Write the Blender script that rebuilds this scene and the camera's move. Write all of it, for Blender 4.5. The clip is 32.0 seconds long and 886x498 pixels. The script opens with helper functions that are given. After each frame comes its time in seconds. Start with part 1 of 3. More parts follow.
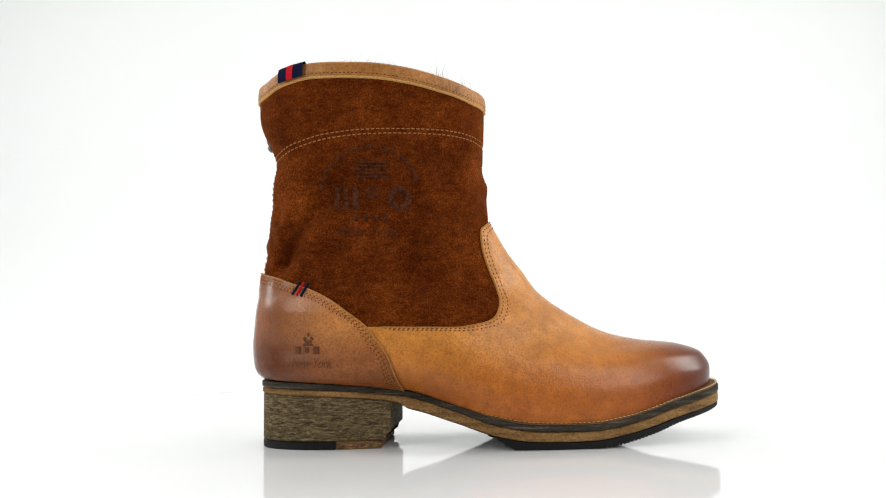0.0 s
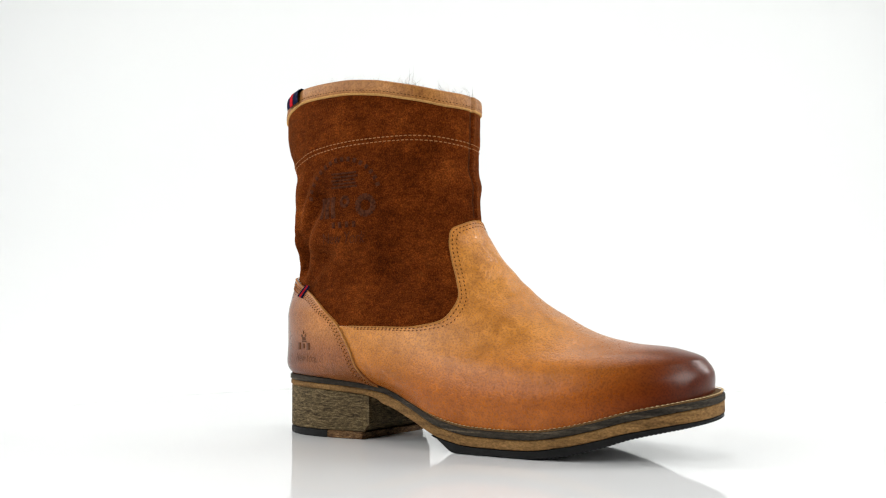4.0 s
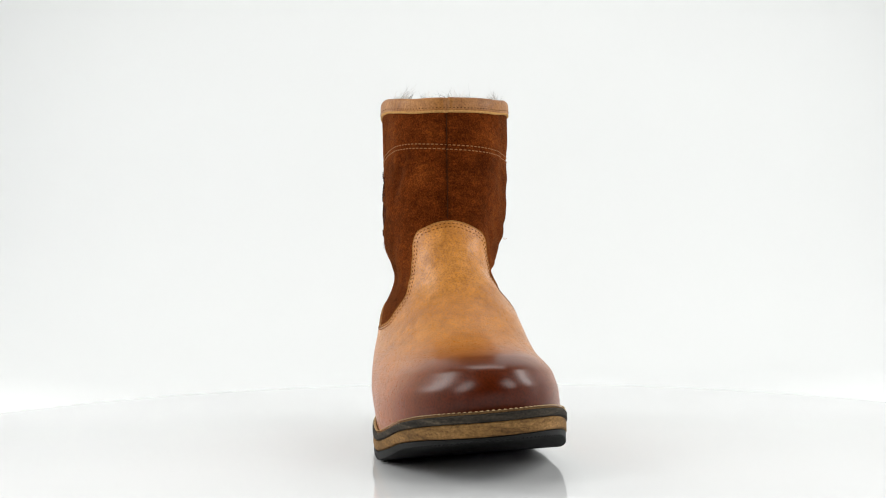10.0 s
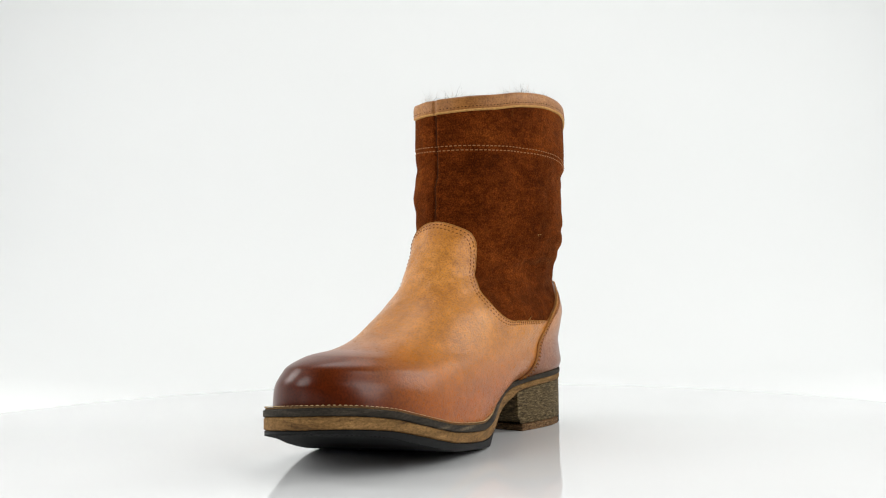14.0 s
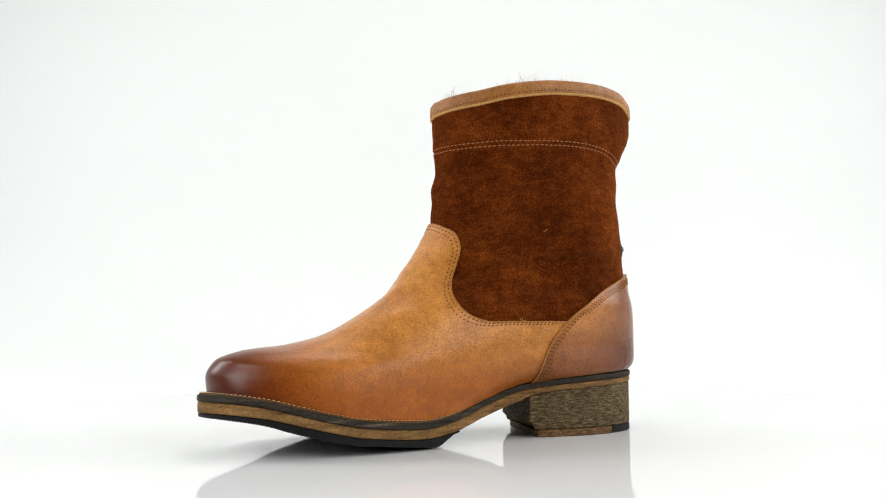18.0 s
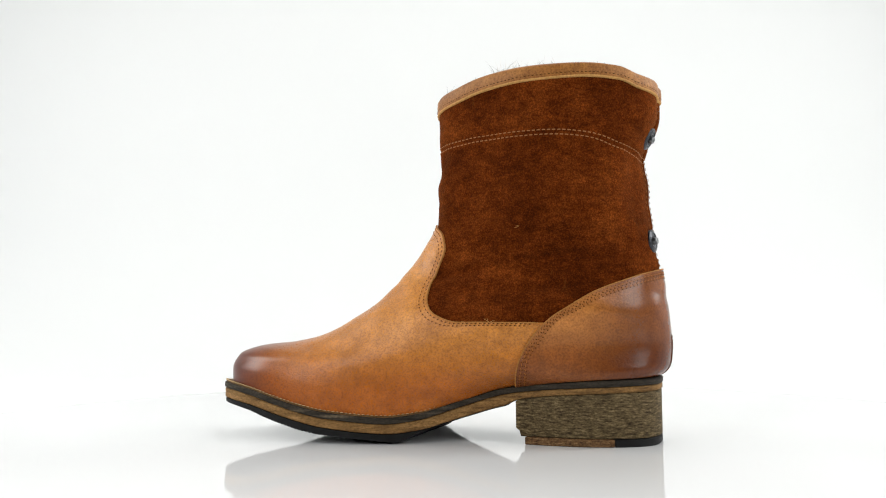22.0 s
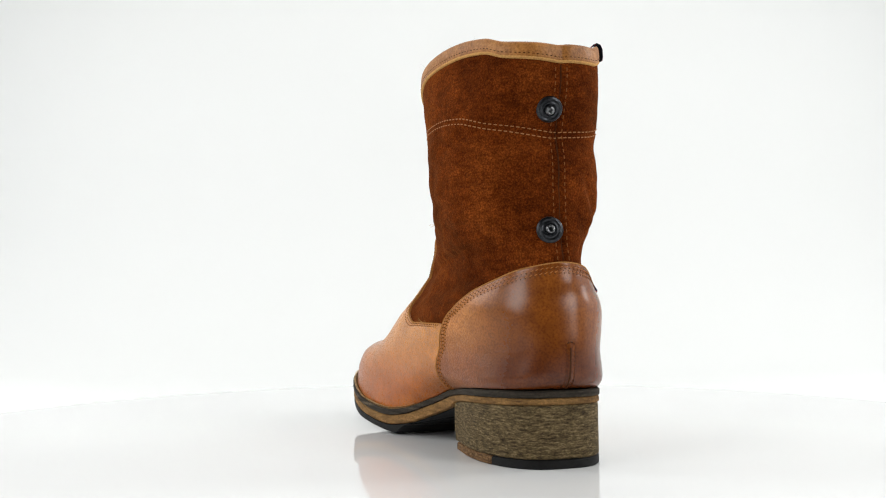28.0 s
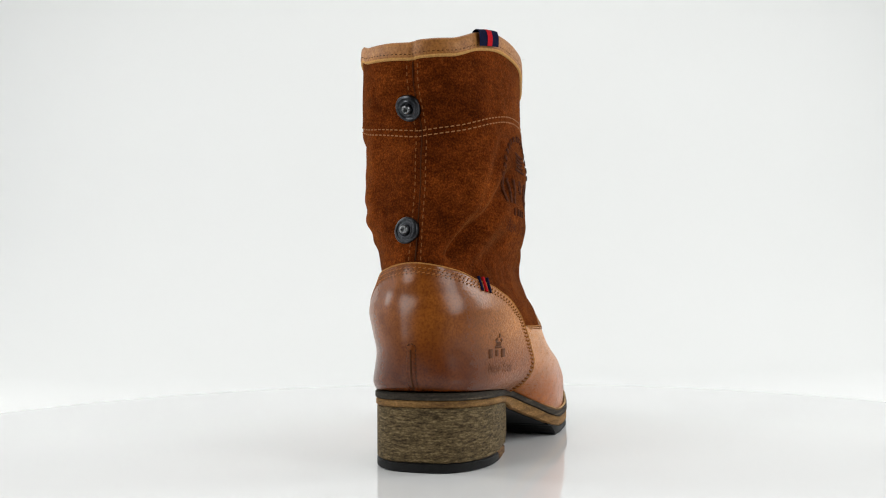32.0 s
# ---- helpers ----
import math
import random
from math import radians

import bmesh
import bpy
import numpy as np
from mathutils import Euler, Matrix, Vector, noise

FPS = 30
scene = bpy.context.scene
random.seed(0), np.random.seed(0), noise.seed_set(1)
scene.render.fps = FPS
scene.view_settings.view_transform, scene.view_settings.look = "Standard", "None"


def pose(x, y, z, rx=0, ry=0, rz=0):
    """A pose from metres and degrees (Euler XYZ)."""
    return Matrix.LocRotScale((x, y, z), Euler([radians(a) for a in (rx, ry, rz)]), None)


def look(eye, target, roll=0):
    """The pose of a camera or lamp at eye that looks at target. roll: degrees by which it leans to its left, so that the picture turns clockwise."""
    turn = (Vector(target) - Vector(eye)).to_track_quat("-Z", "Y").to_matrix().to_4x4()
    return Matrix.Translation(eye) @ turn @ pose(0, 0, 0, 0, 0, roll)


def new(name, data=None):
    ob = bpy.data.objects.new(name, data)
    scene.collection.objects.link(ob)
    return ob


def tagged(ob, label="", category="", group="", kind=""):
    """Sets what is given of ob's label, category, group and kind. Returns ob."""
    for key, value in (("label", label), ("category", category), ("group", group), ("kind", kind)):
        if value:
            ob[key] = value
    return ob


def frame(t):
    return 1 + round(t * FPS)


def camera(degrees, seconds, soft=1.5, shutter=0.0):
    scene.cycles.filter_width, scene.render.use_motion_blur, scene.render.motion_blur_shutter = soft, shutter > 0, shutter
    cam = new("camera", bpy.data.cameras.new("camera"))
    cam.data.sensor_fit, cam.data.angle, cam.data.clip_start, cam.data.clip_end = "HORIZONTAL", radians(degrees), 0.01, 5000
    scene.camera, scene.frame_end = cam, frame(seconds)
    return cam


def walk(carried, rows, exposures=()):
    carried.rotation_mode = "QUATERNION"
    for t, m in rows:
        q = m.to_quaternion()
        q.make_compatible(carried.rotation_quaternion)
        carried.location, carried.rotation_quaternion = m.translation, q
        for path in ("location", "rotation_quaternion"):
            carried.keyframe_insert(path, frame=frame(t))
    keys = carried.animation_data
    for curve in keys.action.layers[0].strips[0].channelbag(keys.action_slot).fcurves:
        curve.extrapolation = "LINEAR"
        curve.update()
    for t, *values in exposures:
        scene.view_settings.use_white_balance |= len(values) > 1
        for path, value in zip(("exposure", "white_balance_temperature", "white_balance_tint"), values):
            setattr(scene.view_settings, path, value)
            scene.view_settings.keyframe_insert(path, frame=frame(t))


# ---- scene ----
cam = camera(53.7, 32.0, soft=1.1)
EYE = Vector((0.0, -0.56, 0.0805))
AIM = EYE + Vector((-0.02066, 1.0, 0.06989))
walk(cam, [(0, look(EYE, AIM, -0.51)), (32, look(EYE, AIM, -0.51))],
     [(0, 0.17), (6.5, 0.16), (9, 0.05), (13.5, -0.01), (16.5, 0.11), (26, 0.12), (28, 0.06), (30, 0.01), (32, -0.09)])

# ---- light ----
scene.view_settings.exposure = 0.0
world = bpy.data.worlds.new("studio")
scene.world = world
world.use_nodes = True
world.node_tree.nodes["Background"].inputs[0].default_value = (0.9, 0.95, 1.0, 1)
world.node_tree.nodes["Background"].inputs[1].default_value = 0.1


def softbox(name, eye, target, wide, high, power, warm=(0.993, 0.993, 0.975)):
    lamp = bpy.data.lights.new(name, "AREA")
    lamp.shape, lamp.size, lamp.size_y, lamp.energy, lamp.color = "ELLIPSE", wide, high, power, warm
    ob = new(name, lamp)
    ob.matrix_world = look(eye, target)
    return ob


softbox("softbox_left", (-0.66, -0.58, 0.50), (0, 0, 0.10), 0.40, 0.70, 4.3)
softbox("softbox_right", (0.66, -0.58, 0.50), (0, 0, 0.10), 0.40, 0.70, 4.3)
softbox("side_lamp_left", (-0.98, 0.15, 0.62), (0, 0.22, 0.15), 0.30, 0.75, 4.7)
softbox("side_lamp_right", (0.98, 0.15, 0.62), (0, 0.22, 0.15), 0.30, 0.75, 5.2)
softbox("softbox_top", (0, 0.42, 1.12), (0, 0.02, 0.05), 0.75, 0.45, 2.6)


# ---- materials ----
def mat(name, base=(0.5, 0.5, 0.5), rough=0.5, metal=0.0, coat=0.0, spec=0.5, sheen=0.0):
    m = bpy.data.materials.new(name)
    m.use_nodes = True
    b = m.node_tree.nodes["Principled BSDF"]
    b.inputs["Base Color"].default_value = (*base, 1)
    b.inputs["Roughness"].default_value = rough
    b.inputs["Metallic"].default_value = metal
    b.inputs["Coat Weight"].default_value = coat
    b.inputs["Coat Roughness"].default_value = 0.2
    b.inputs["Specular IOR Level"].default_value = spec
    b.inputs["Sheen Weight"].default_value = sheen
    return m


def node(m, kind, **values):
    n = m.node_tree.nodes.new(kind)
    for key, value in values.items():
        n.inputs[key.replace("_", " ")].default_value = value
    return n


def link(m, a, out, b, inp):
    m.node_tree.links.new(a.outputs[out], b.inputs[inp])


def ramp(m, source, out, stops):
    r = m.node_tree.nodes.new("ShaderNodeValToRGB")
    while len(r.color_ramp.elements) < len(stops):
        r.color_ramp.elements.new(0.5)
    for e, (at, c) in zip(r.color_ramp.elements, stops):
        e.position, e.color = at, (*c, 1)
    link(m, source, out, r, 0)
    return r


def coords(m, scale=(1, 1, 1)):
    tc = m.node_tree.nodes.new("ShaderNodeTexCoord")
    mp = m.node_tree.nodes.new("ShaderNodeMapping")
    mp.inputs["Scale"].default_value = scale
    link(m, tc, "Object", mp, 0)
    return mp


def noise_of(m, src, scale, detail=4.0, rough=0.6, kind="ShaderNodeTexNoise"):
    n = node(m, kind, Scale=scale)
    if kind == "ShaderNodeTexNoise":
        n.inputs["Detail"].default_value, n.inputs["Roughness"].default_value = detail, rough
    link(m, src, 0, n, "Vector")
    return n


def mix(m, a, b, fac, mode="MIX"):
    """Colour mix; a, b, fac are (node, output) or plain values."""
    n = m.node_tree.nodes.new("ShaderNodeMix")
    n.data_type, n.blend_type = "RGBA", mode
    for inp, v in ((0, fac), (6, a), (7, b)):
        if isinstance(v, tuple) and hasattr(v[0], "outputs"):
            m.node_tree.links.new(v[0].outputs[v[1]], n.inputs[inp])
        else:
            n.inputs[inp].default_value = v if inp == 0 else (*v, 1)
    return n


def bump(m, source, out, strength, distance, base=None):
    b = node(m, "ShaderNodeBump", Strength=strength, Distance=distance)
    link(m, source, out, b, "Height")
    if base:
        link(m, base, 0, b, "Normal")
    return b


def bsdf(m):
    return m.node_tree.nodes["Principled BSDF"]


def suede(name="suede"):
    m = mat(name, rough=1.0, spec=0.03, sheen=0.16)
    b = bsdf(m)
    b.inputs["Sheen Roughness"].default_value = 0.4
    b.inputs["Sheen Tint"].default_value = (0.9, 0.35, 0.08, 1)
    c = coords(m)
    big = noise_of(m, c, 30, 6, 0.62)
    mid = noise_of(m, coords(m, (160, 160, 300)), 1.0, 4, 0.65)
    fine = noise_of(m, c, 1100, 2, 0.6)
    col = ramp(m, big, 0, [(0.30, (0.054, 0.0099, 0.0012)), (0.52, (0.099, 0.0199, 0.0027)), (0.74, (0.162, 0.0375, 0.0058))])
    col3 = ramp(m, mid, 0, [(0.34, (0.70, 0.68, 0.66)), (0.66, (1.30, 1.32, 1.34))])
    mm = mix(m, (col, 0), (col3, 0), 1.0, "MULTIPLY")
    col2 = ramp(m, fine, 0, [(0.36, (0.58, 0.54, 0.50)), (0.53, (1.0, 1.0, 1.0)), (0.68, (1.7, 1.75, 1.8))])
    mm2 = mix(m, (mm, 2), (col2, 0), 1.0, "MULTIPLY")
    # rubbed places, where the nap is worn pale
    rub = ramp(m, noise_of(m, coords(m, (70, 70, 40)), 1.0, 6, 0.75), 0, [(0.66, (0, 0, 0)), (0.80, (0.55, 0.55, 0.55))])
    worn = mix(m, (mm2, 2), (0.25, 0.092, 0.022), (rub, 0))
    m.node_tree.links.new(worn.outputs[2], b.inputs["Base Color"])
    bp = bump(m, big, 0, 0.5, 0.004)
    bp1 = bump(m, mid, 0, 0.5, 0.0016, bp)
    bp2 = bump(m, fine, 0, 0.6, 0.0006, bp1)
    link(m, bp2, 0, b, "Normal")
    return m


def leather(name, light, mid, dark, rough, burnish=(), grain=0.26, shine=0.2, gloss=0.30):
    """Waxed leather; burnish: (axis, from, to, colour) darkens an end by hand-rubbed dye and polish."""
    m = mat(name, rough=rough, spec=gloss)
    b = bsdf(m)
    c = coords(m)
    big = noise_of(m, c, 24, 5, 0.62)
    patch = noise_of(m, c, 130, 5, 0.68)
    mott = noise_of(m, c, 900, 2, 0.5)
    pore = node(m, "ShaderNodeTexVoronoi", Scale=1500.0)
    link(m, c, 0, pore, "Vector")
    col = ramp(m, big, 0, [(0.28, dark), (0.5, mid), (0.75, light)])
    tone = ramp(m, patch, 0, [(0.34, (0.78, 0.73, 0.66)), (0.66, (1.18, 1.19, 1.21))])
    m1 = mix(m, (col, 0), (tone, 0), 0.9, "MULTIPLY")
    spots = ramp(m, mott, 0, [(0.35, (0.72, 0.67, 0.60)), (0.50, (1.0, 1.0, 1.0)), (0.66, (1.18, 1.20, 1.22))])
    mm = mix(m, (m1, 2), (spots, 0), 0.9, "MULTIPLY")
    last = (mm, 2)
    polish = None
    for axis, start, stop, dye in burnish:
        sep = m.node_tree.nodes.new("ShaderNodeSeparateXYZ")
        link(m, c, 0, sep, 0)
        mr = node(m, "ShaderNodeMapRange")
        mr.interpolation_type = "SMOOTHSTEP"
        sway = 1 if stop > start else -1
        wob = node(m, "ShaderNodeMath")
        wob.operation = "MULTIPLY_ADD"
        link(m, big, 0, wob, 0)
        wob.inputs[1].default_value = 0.030 * sway
        m.node_tree.links.new(sep.outputs[axis], wob.inputs[2])
        wob2 = node(m, "ShaderNodeMath")
        wob2.operation = "MULTIPLY_ADD"
        link(m, patch, 0, wob2, 0)
        wob2.inputs[1].default_value = 0.012 * sway
        m.node_tree.links.new(wob.outputs[0], wob2.inputs[2])
        m.node_tree.links.new(wob2.outputs[0], mr.inputs[0])
        mr.inputs[1].default_value, mr.inputs[2].default_value = start + 0.006 * sway, stop + 0.006 * sway
        last = (mix(m, last, dye, (mr, 0), "MULTIPLY"), 2)
        polish = polish or mr
    m.node_tree.links.new(last[0].outputs[last[1]], b.inputs["Base Color"])
    rr = ramp(m, mott, 0, [(0.3, (rough + 0.12,) * 3), (0.7, (rough - 0.04,) * 3)])
    if polish:
        rr = mix(m, (rr, 0), (shine, shine, shine), (polish, 0))
    m.node_tree.links.new(rr.outputs[2 if polish else 0], b.inputs["Roughness"])
    b1 = bump(m, big, 0, 0.12, 0.002)
    b2 = bump(m, patch, 0, 0.10, 0.0010, b1)
    b3 = bump(m, mott, 0, grain, 0.0014, b2)
    b4 = bump(m, pore, 0, grain * 0.7, 0.0004, b3)
    if polish:
        # polish fills the grain
        for bb, full in ((b2, 0.10), (b3, grain), (b4, grain * 0.7)):
            rest = node(m, "ShaderNodeMath")
            rest.operation = "MULTIPLY_ADD"
            link(m, polish, 0, rest, 0)
            rest.inputs[1].default_value, rest.inputs[2].default_value = -0.9 * full, full
            link(m, rest, 0, bb, "Strength")
    link(m, b4, 0, b, "Normal")
    return m


def streaked(name, stops, scale, rough=0.75, depth=0.0006, fine=(500, 500, 2600), bite=0.38):
    """Layered stuff with streaks along the sole's edge."""
    m = mat(name, rough=rough, spec=0.25)
    b = bsdf(m)
    b.inputs["Specular IOR Level"].default_value = 0.15
    n1 = noise_of(m, coords(m, scale), 1.0, 5, 0.65)
    n2 = noise_of(m, coords(m, fine), 1.0, 3, 0.7)
    col = ramp(m, n1, 0, stops)
    g = ramp(m, n2, 0, [(0.3, (1 - bite,) * 3), (0.7, (1 + 0.8 * bite,) * 3)])
    mm = mix(m, (col, 0), (g, 0), 0.9, "MULTIPLY")
    m.node_tree.links.new(mm.outputs[2], b.inputs["Base Color"])
    b1 = bump(m, n1, 0, 0.5, depth)
    b2 = bump(m, n2, 0, 0.4, depth * 0.6, b1)
    link(m, b2, 0, b, "Normal")
    return m


def plain(name, base, rough, grain=600.0, amount=0.25, depth=0.0003, metal=0.0, spec=0.5):
    m = mat(name, base, rough, metal, spec=spec)
    n = noise_of(m, coords(m), grain, 4, 0.6)
    lo, hi = tuple(v * (1 - amount) for v in base), tuple(min(1, v * (1 + amount)) for v in base)
    r = ramp(m, n, 0, [(0.3, lo), (0.7, hi)])
    link(m, r, 0, bsdf(m), "Base Color")
    link(m, bump(m, n, 0, 0.3, depth), 0, bsdf(m), "Normal")
    return m


M_SUEDE = suede()
M_VAMP = leather("waxed_leather", (0.60, 0.260, 0.057), (0.505, 0.202, 0.040), (0.395, 0.147, 0.026), 0.27,
                 [(0, 0.086, 0.166, (0.54, 0.34, 0.17)), (0, 0.108, 0.180, (0.30, 0.19, 0.12)), (2, 0.056, 0.012, (0.72, 0.49, 0.29))], 0.22, 0.29, 0.29)
M_COUNTER = leather("burnished_leather", (0.55, 0.226, 0.052), (0.44, 0.166, 0.034), (0.31, 0.108, 0.019), 0.34,
                    [(0, -0.086, -0.130, (0.44, 0.33, 0.23)), (2, 0.060, 0.034, (0.50, 0.38, 0.28))], 0.32, 0.27, 0.37)
M_CUFF = leather("cuff_leather", (0.42, 0.183, 0.046), (0.33, 0.136, 0.031), (0.24, 0.092, 0.019), 0.44, (), 0.2)
M_RAW = plain("raw_leather_edge", (0.48, 0.26, 0.085), 0.85, 900, spec=0.1)
M_WELT = plain("welt_strip", (0.15, 0.085, 0.036), 0.8, 1200, 0.4, spec=0.1)
M_WELT_THREAD = plain("welt_thread", (0.58, 0.42, 0.23), 0.85, 1500, 0.4, spec=0.05)
M_RAND = streaked("stacked_dark_layer", [(0.32, (0.014, 0.011, 0.008)), (0.56, (0.042, 0.034, 0.025)), (0.74, (0.15, 0.112, 0.072))], (24, 24, 420), fine=(480, 480, 1000), bite=0.6)
M_MID = streaked("tan_midsole", [(0.30, (0.085, 0.043, 0.015)), (0.50, (0.195, 0.104, 0.035)), (0.75, (0.32, 0.178, 0.066))], (46, 46, 340), fine=(620, 620, 1100), bite=0.55)
M_HEEL = streaked("stacked_heel", [(0.33, (0.024, 0.016, 0.007)), (0.5, (0.098, 0.068, 0.031)), (0.66, (0.205, 0.148, 0.074))], (210, 210, 1050), depth=0.0012, fine=(800, 800, 1500), bite=0.66)
M_LIFT = streaked("heel_lift_leather", [(0.33, (0.040, 0.020, 0.008)), (0.5, (0.15, 0.080, 0.034)), (0.66, (0.27, 0.155, 0.072))], (260, 260, 900), depth=0.0014, fine=(800, 800, 1300), bite=0.66)
M_RUBBER = plain("black_rubber", (0.006, 0.006, 0.006), 0.6, 300, 0.4, spec=0.18)
M_THREAD = plain("tan_thread", (0.31, 0.138, 0.056), 0.8, 3000, spec=0.1)
M_HOLE = plain("needle_hole", (0.125, 0.044, 0.012), 0.9, 3000, spec=0.1)
M_DARK = plain("brown_thread", (0.055, 0.018, 0.005), 0.85, 3000, spec=0.1)
M_EDGE = plain("cut_leather_edge", (0.37, 0.165, 0.046), 0.8, 900, spec=0.1)
M_SEAM = plain("orange_thread", (0.20, 0.070, 0.020), 0.8, 3000, spec=0.1)
M_SEW = plain("light_waxed_thread", (0.36, 0.130, 0.032), 0.8, 3000, spec=0.15)
M_BROWN = plain("waxed_thread", (0.25, 0.095, 0.027), 0.8, 3000, spec=0.15)
M_METAL = plain("gunmetal", (0.046, 0.048, 0.053), 0.32, 900, 0.4, 0.0001, 1.0)
M_NAVY = plain("navy_ribbon", (0.006, 0.008, 0.030), 0.9, 2500, 0.6, spec=0.05)
M_RED = plain("red_ribbon", (0.42, 0.010, 0.016), 0.9, 2500, 0.4, spec=0.05)
M_STEEL = plain("worn_steel", (0.17, 0.175, 0.18), 0.28, 900, 0.3, 0.0001, 1.0)
M_FUR_GREY = plain("grey_fur", (0.20, 0.195, 0.19), 0.9, 300, 0.4, spec=0.1)
M_FUR = plain("shearling_fur", (0.66, 0.62, 0.58), 0.9, 300, 0.4, spec=0.1)
M_PRINT = plain("dark_print", (0.062, 0.020, 0.009), 0.95, 500, 0.6, spec=0.04)
M_EMBOSS = plain("pressed_leather", (0.095, 0.030, 0.008), 0.55, 900, spec=0.2)
M_TABLE = mat("white_acrylic", (0.76, 0.766, 0.772), 0.05, spec=0.32)
M_ROOM = plain("dark_room", (0.045, 0.045, 0.047), 0.9, 40, 0.2, 0.0005, spec=0.2)
M_PAPER = plain("white_backdrop", (0.80, 0.81, 0.81), 0.9, 900, 0.006, 0.00002, spec=0.2)


# ---- mesh helpers ----
def mesh_part(name, verts, faces, material, parent=None, label="", smooth=True):
    me = bpy.data.meshes.new(name)
    me.from_pydata([tuple(map(float, v)) for v in verts], [], [tuple(map(int, f)) for f in faces])
    me.materials.append(material)
    me.polygons.foreach_set("use_smooth", [smooth] * len(me.polygons))
    me.update()
    ob = new(name, me)
    ob.parent = parent
    if label:
        tagged(ob, label)
    return ob


def box_grid(u, v):
    """Faces of a grid of u by v points, row by row."""
    i = np.arange(u - 1)[:, None] * v + np.arange(v - 1)[None, :]
    i = i.ravel()
    return np.stack([i, i + v, i + v + 1, i + 1], 1)


def pch(xs, ys):
    """A smooth curve through keys that never overshoots them."""
    xs, ys = np.array(xs, float), np.array(ys, float)
    h, d = np.diff(xs), np.diff(ys) / np.diff(xs)
    m = np.zeros(len(xs))
    m[0], m[-1] = d[0], d[-1]
    for i in range(1, len(xs) - 1):
        if d[i - 1] * d[i] > 0:
            a, b = 2 * h[i] + h[i - 1], h[i] + 2 * h[i - 1]
            m[i] = (a + b) / (a / d[i - 1] + b / d[i])

    def value(x):
        x = np.clip(np.asarray(x, float), xs[0], xs[-1])
        i = np.clip(np.searchsorted(xs, x) - 1, 0, len(xs) - 2)
        t = (x - xs[i]) / h[i]
        return ((1 + 2 * t) * (1 - t) ** 2 * ys[i] + t * (1 - t) ** 2 * h[i] * m[i]
                + t * t * (3 - 2 * t) * ys[i + 1] + t * t * (t - 1) * h[i] * m[i + 1])
    return value

# side profile of the boot, heel breast at x = 0, toe towards +x, inner side +y
Z_BEND = 0.14
feather = pch((-.090, -.03, .007, .035, .06, .082, .104, .117, .134, .15, .169, .198, .21),
              (.0405, .0382, .0345, .0265, .0185, .0150, .0145, .0148, .0172, .0210, .0262, .0308, .0317))
center = pch((-.09, 0, .055, .1, .15, .21), (0, .004, .0068, .0125, .0185, .0229))
x_back = pch((0, .02, .04, .06, .08, .1, .12, .14, .157, .171, .179, .188, .2, .213, .24),
             (-.0800, -.0842, -.0850, -.0842, -.0828, -.0808, -.0788, -.0762, -.0752, -.0733, -.0756, -.0800, -.0836, -.0840, -.0845))
x_front = pch((0, .0178, .033, .043, .0502, .0593, .073, .0875, .1057, .1217, .137, .157, .172, .19, .24),
              (.1975, .1985, .194, .1795, .156, .1318, .1092, .0903, .0765, .0656, .0584, .0578, .0548, .0560, .0566))
x_wide = pch((0, .02, .035, .055, .072, .1, .13, .24), (.11, .105, .09, .03, 0, -.01, -.01, -.012))
w_out = pch((0, .02, .035, .055, .072, .1, .13, .16, .2, .24), (.0465, .0478, .0460, .0424, .0405, .0315, .0390, .0415, .0415, .041))
w_in = pch((0, .02, .035, .055, .072, .1, .13, .16, .2, .24), (.046, .0464, .0456, .0444, .0425, .034, .0425, .0465, .0470, .0465))
n_front = pch((0, .02, .045, .07, .09, .12, .16, .24), (2.1, 2.0, 2.1, 2.5, 2.45, 2.0, 2.0, 2.1))
n_back = pch((0, .02, .05, .08, .105, .14, .18, .24), (3.0, 2.5, 2.25, 2.15, 2.15, 2.55, 2.5, 2.2))


def lean(x, q):
    """The instep's ridge lies towards the inner side."""
    t = np.clip((x - .03) / .04, 0, 1)
    return .0026 * t * t * (3 - 2 * t) * np.exp(-((q - .075) / .030) ** 2)


def waist(x, q, inner):
    """The narrowing of the foot line at the arch, gone a little above the sole."""
    return 1 - .34 * np.exp(-((x - .005 - .009 * inner) / .033) ** 2 / 2) * np.clip(1 - q / .034, 0, 1) ** 2


def twist(x, y, q):
    """The forefoot rolls outwards: its inner edge is lifted."""
    t = np.clip((x - .05) / .10, 0, 1)
    return .075 * np.clip(y - center(x) + .045, 0, 1) * t * t * (3 - 2 * t) * np.clip(1 - q / .05, 0, 1)


def level_to_z(q, x):
    return q + feather(x) * np.clip(1 - q / Z_BEND, 0, 1) ** 2


def z_to_level(z, x):
    q = np.array(z, float) - feather(x)
    for _ in range(30):
        q = q - (level_to_z(q, x) - z) / (1 - 2 * feather(x) / Z_BEND * np.clip(1 - q / Z_BEND, 0, 1))
    return q


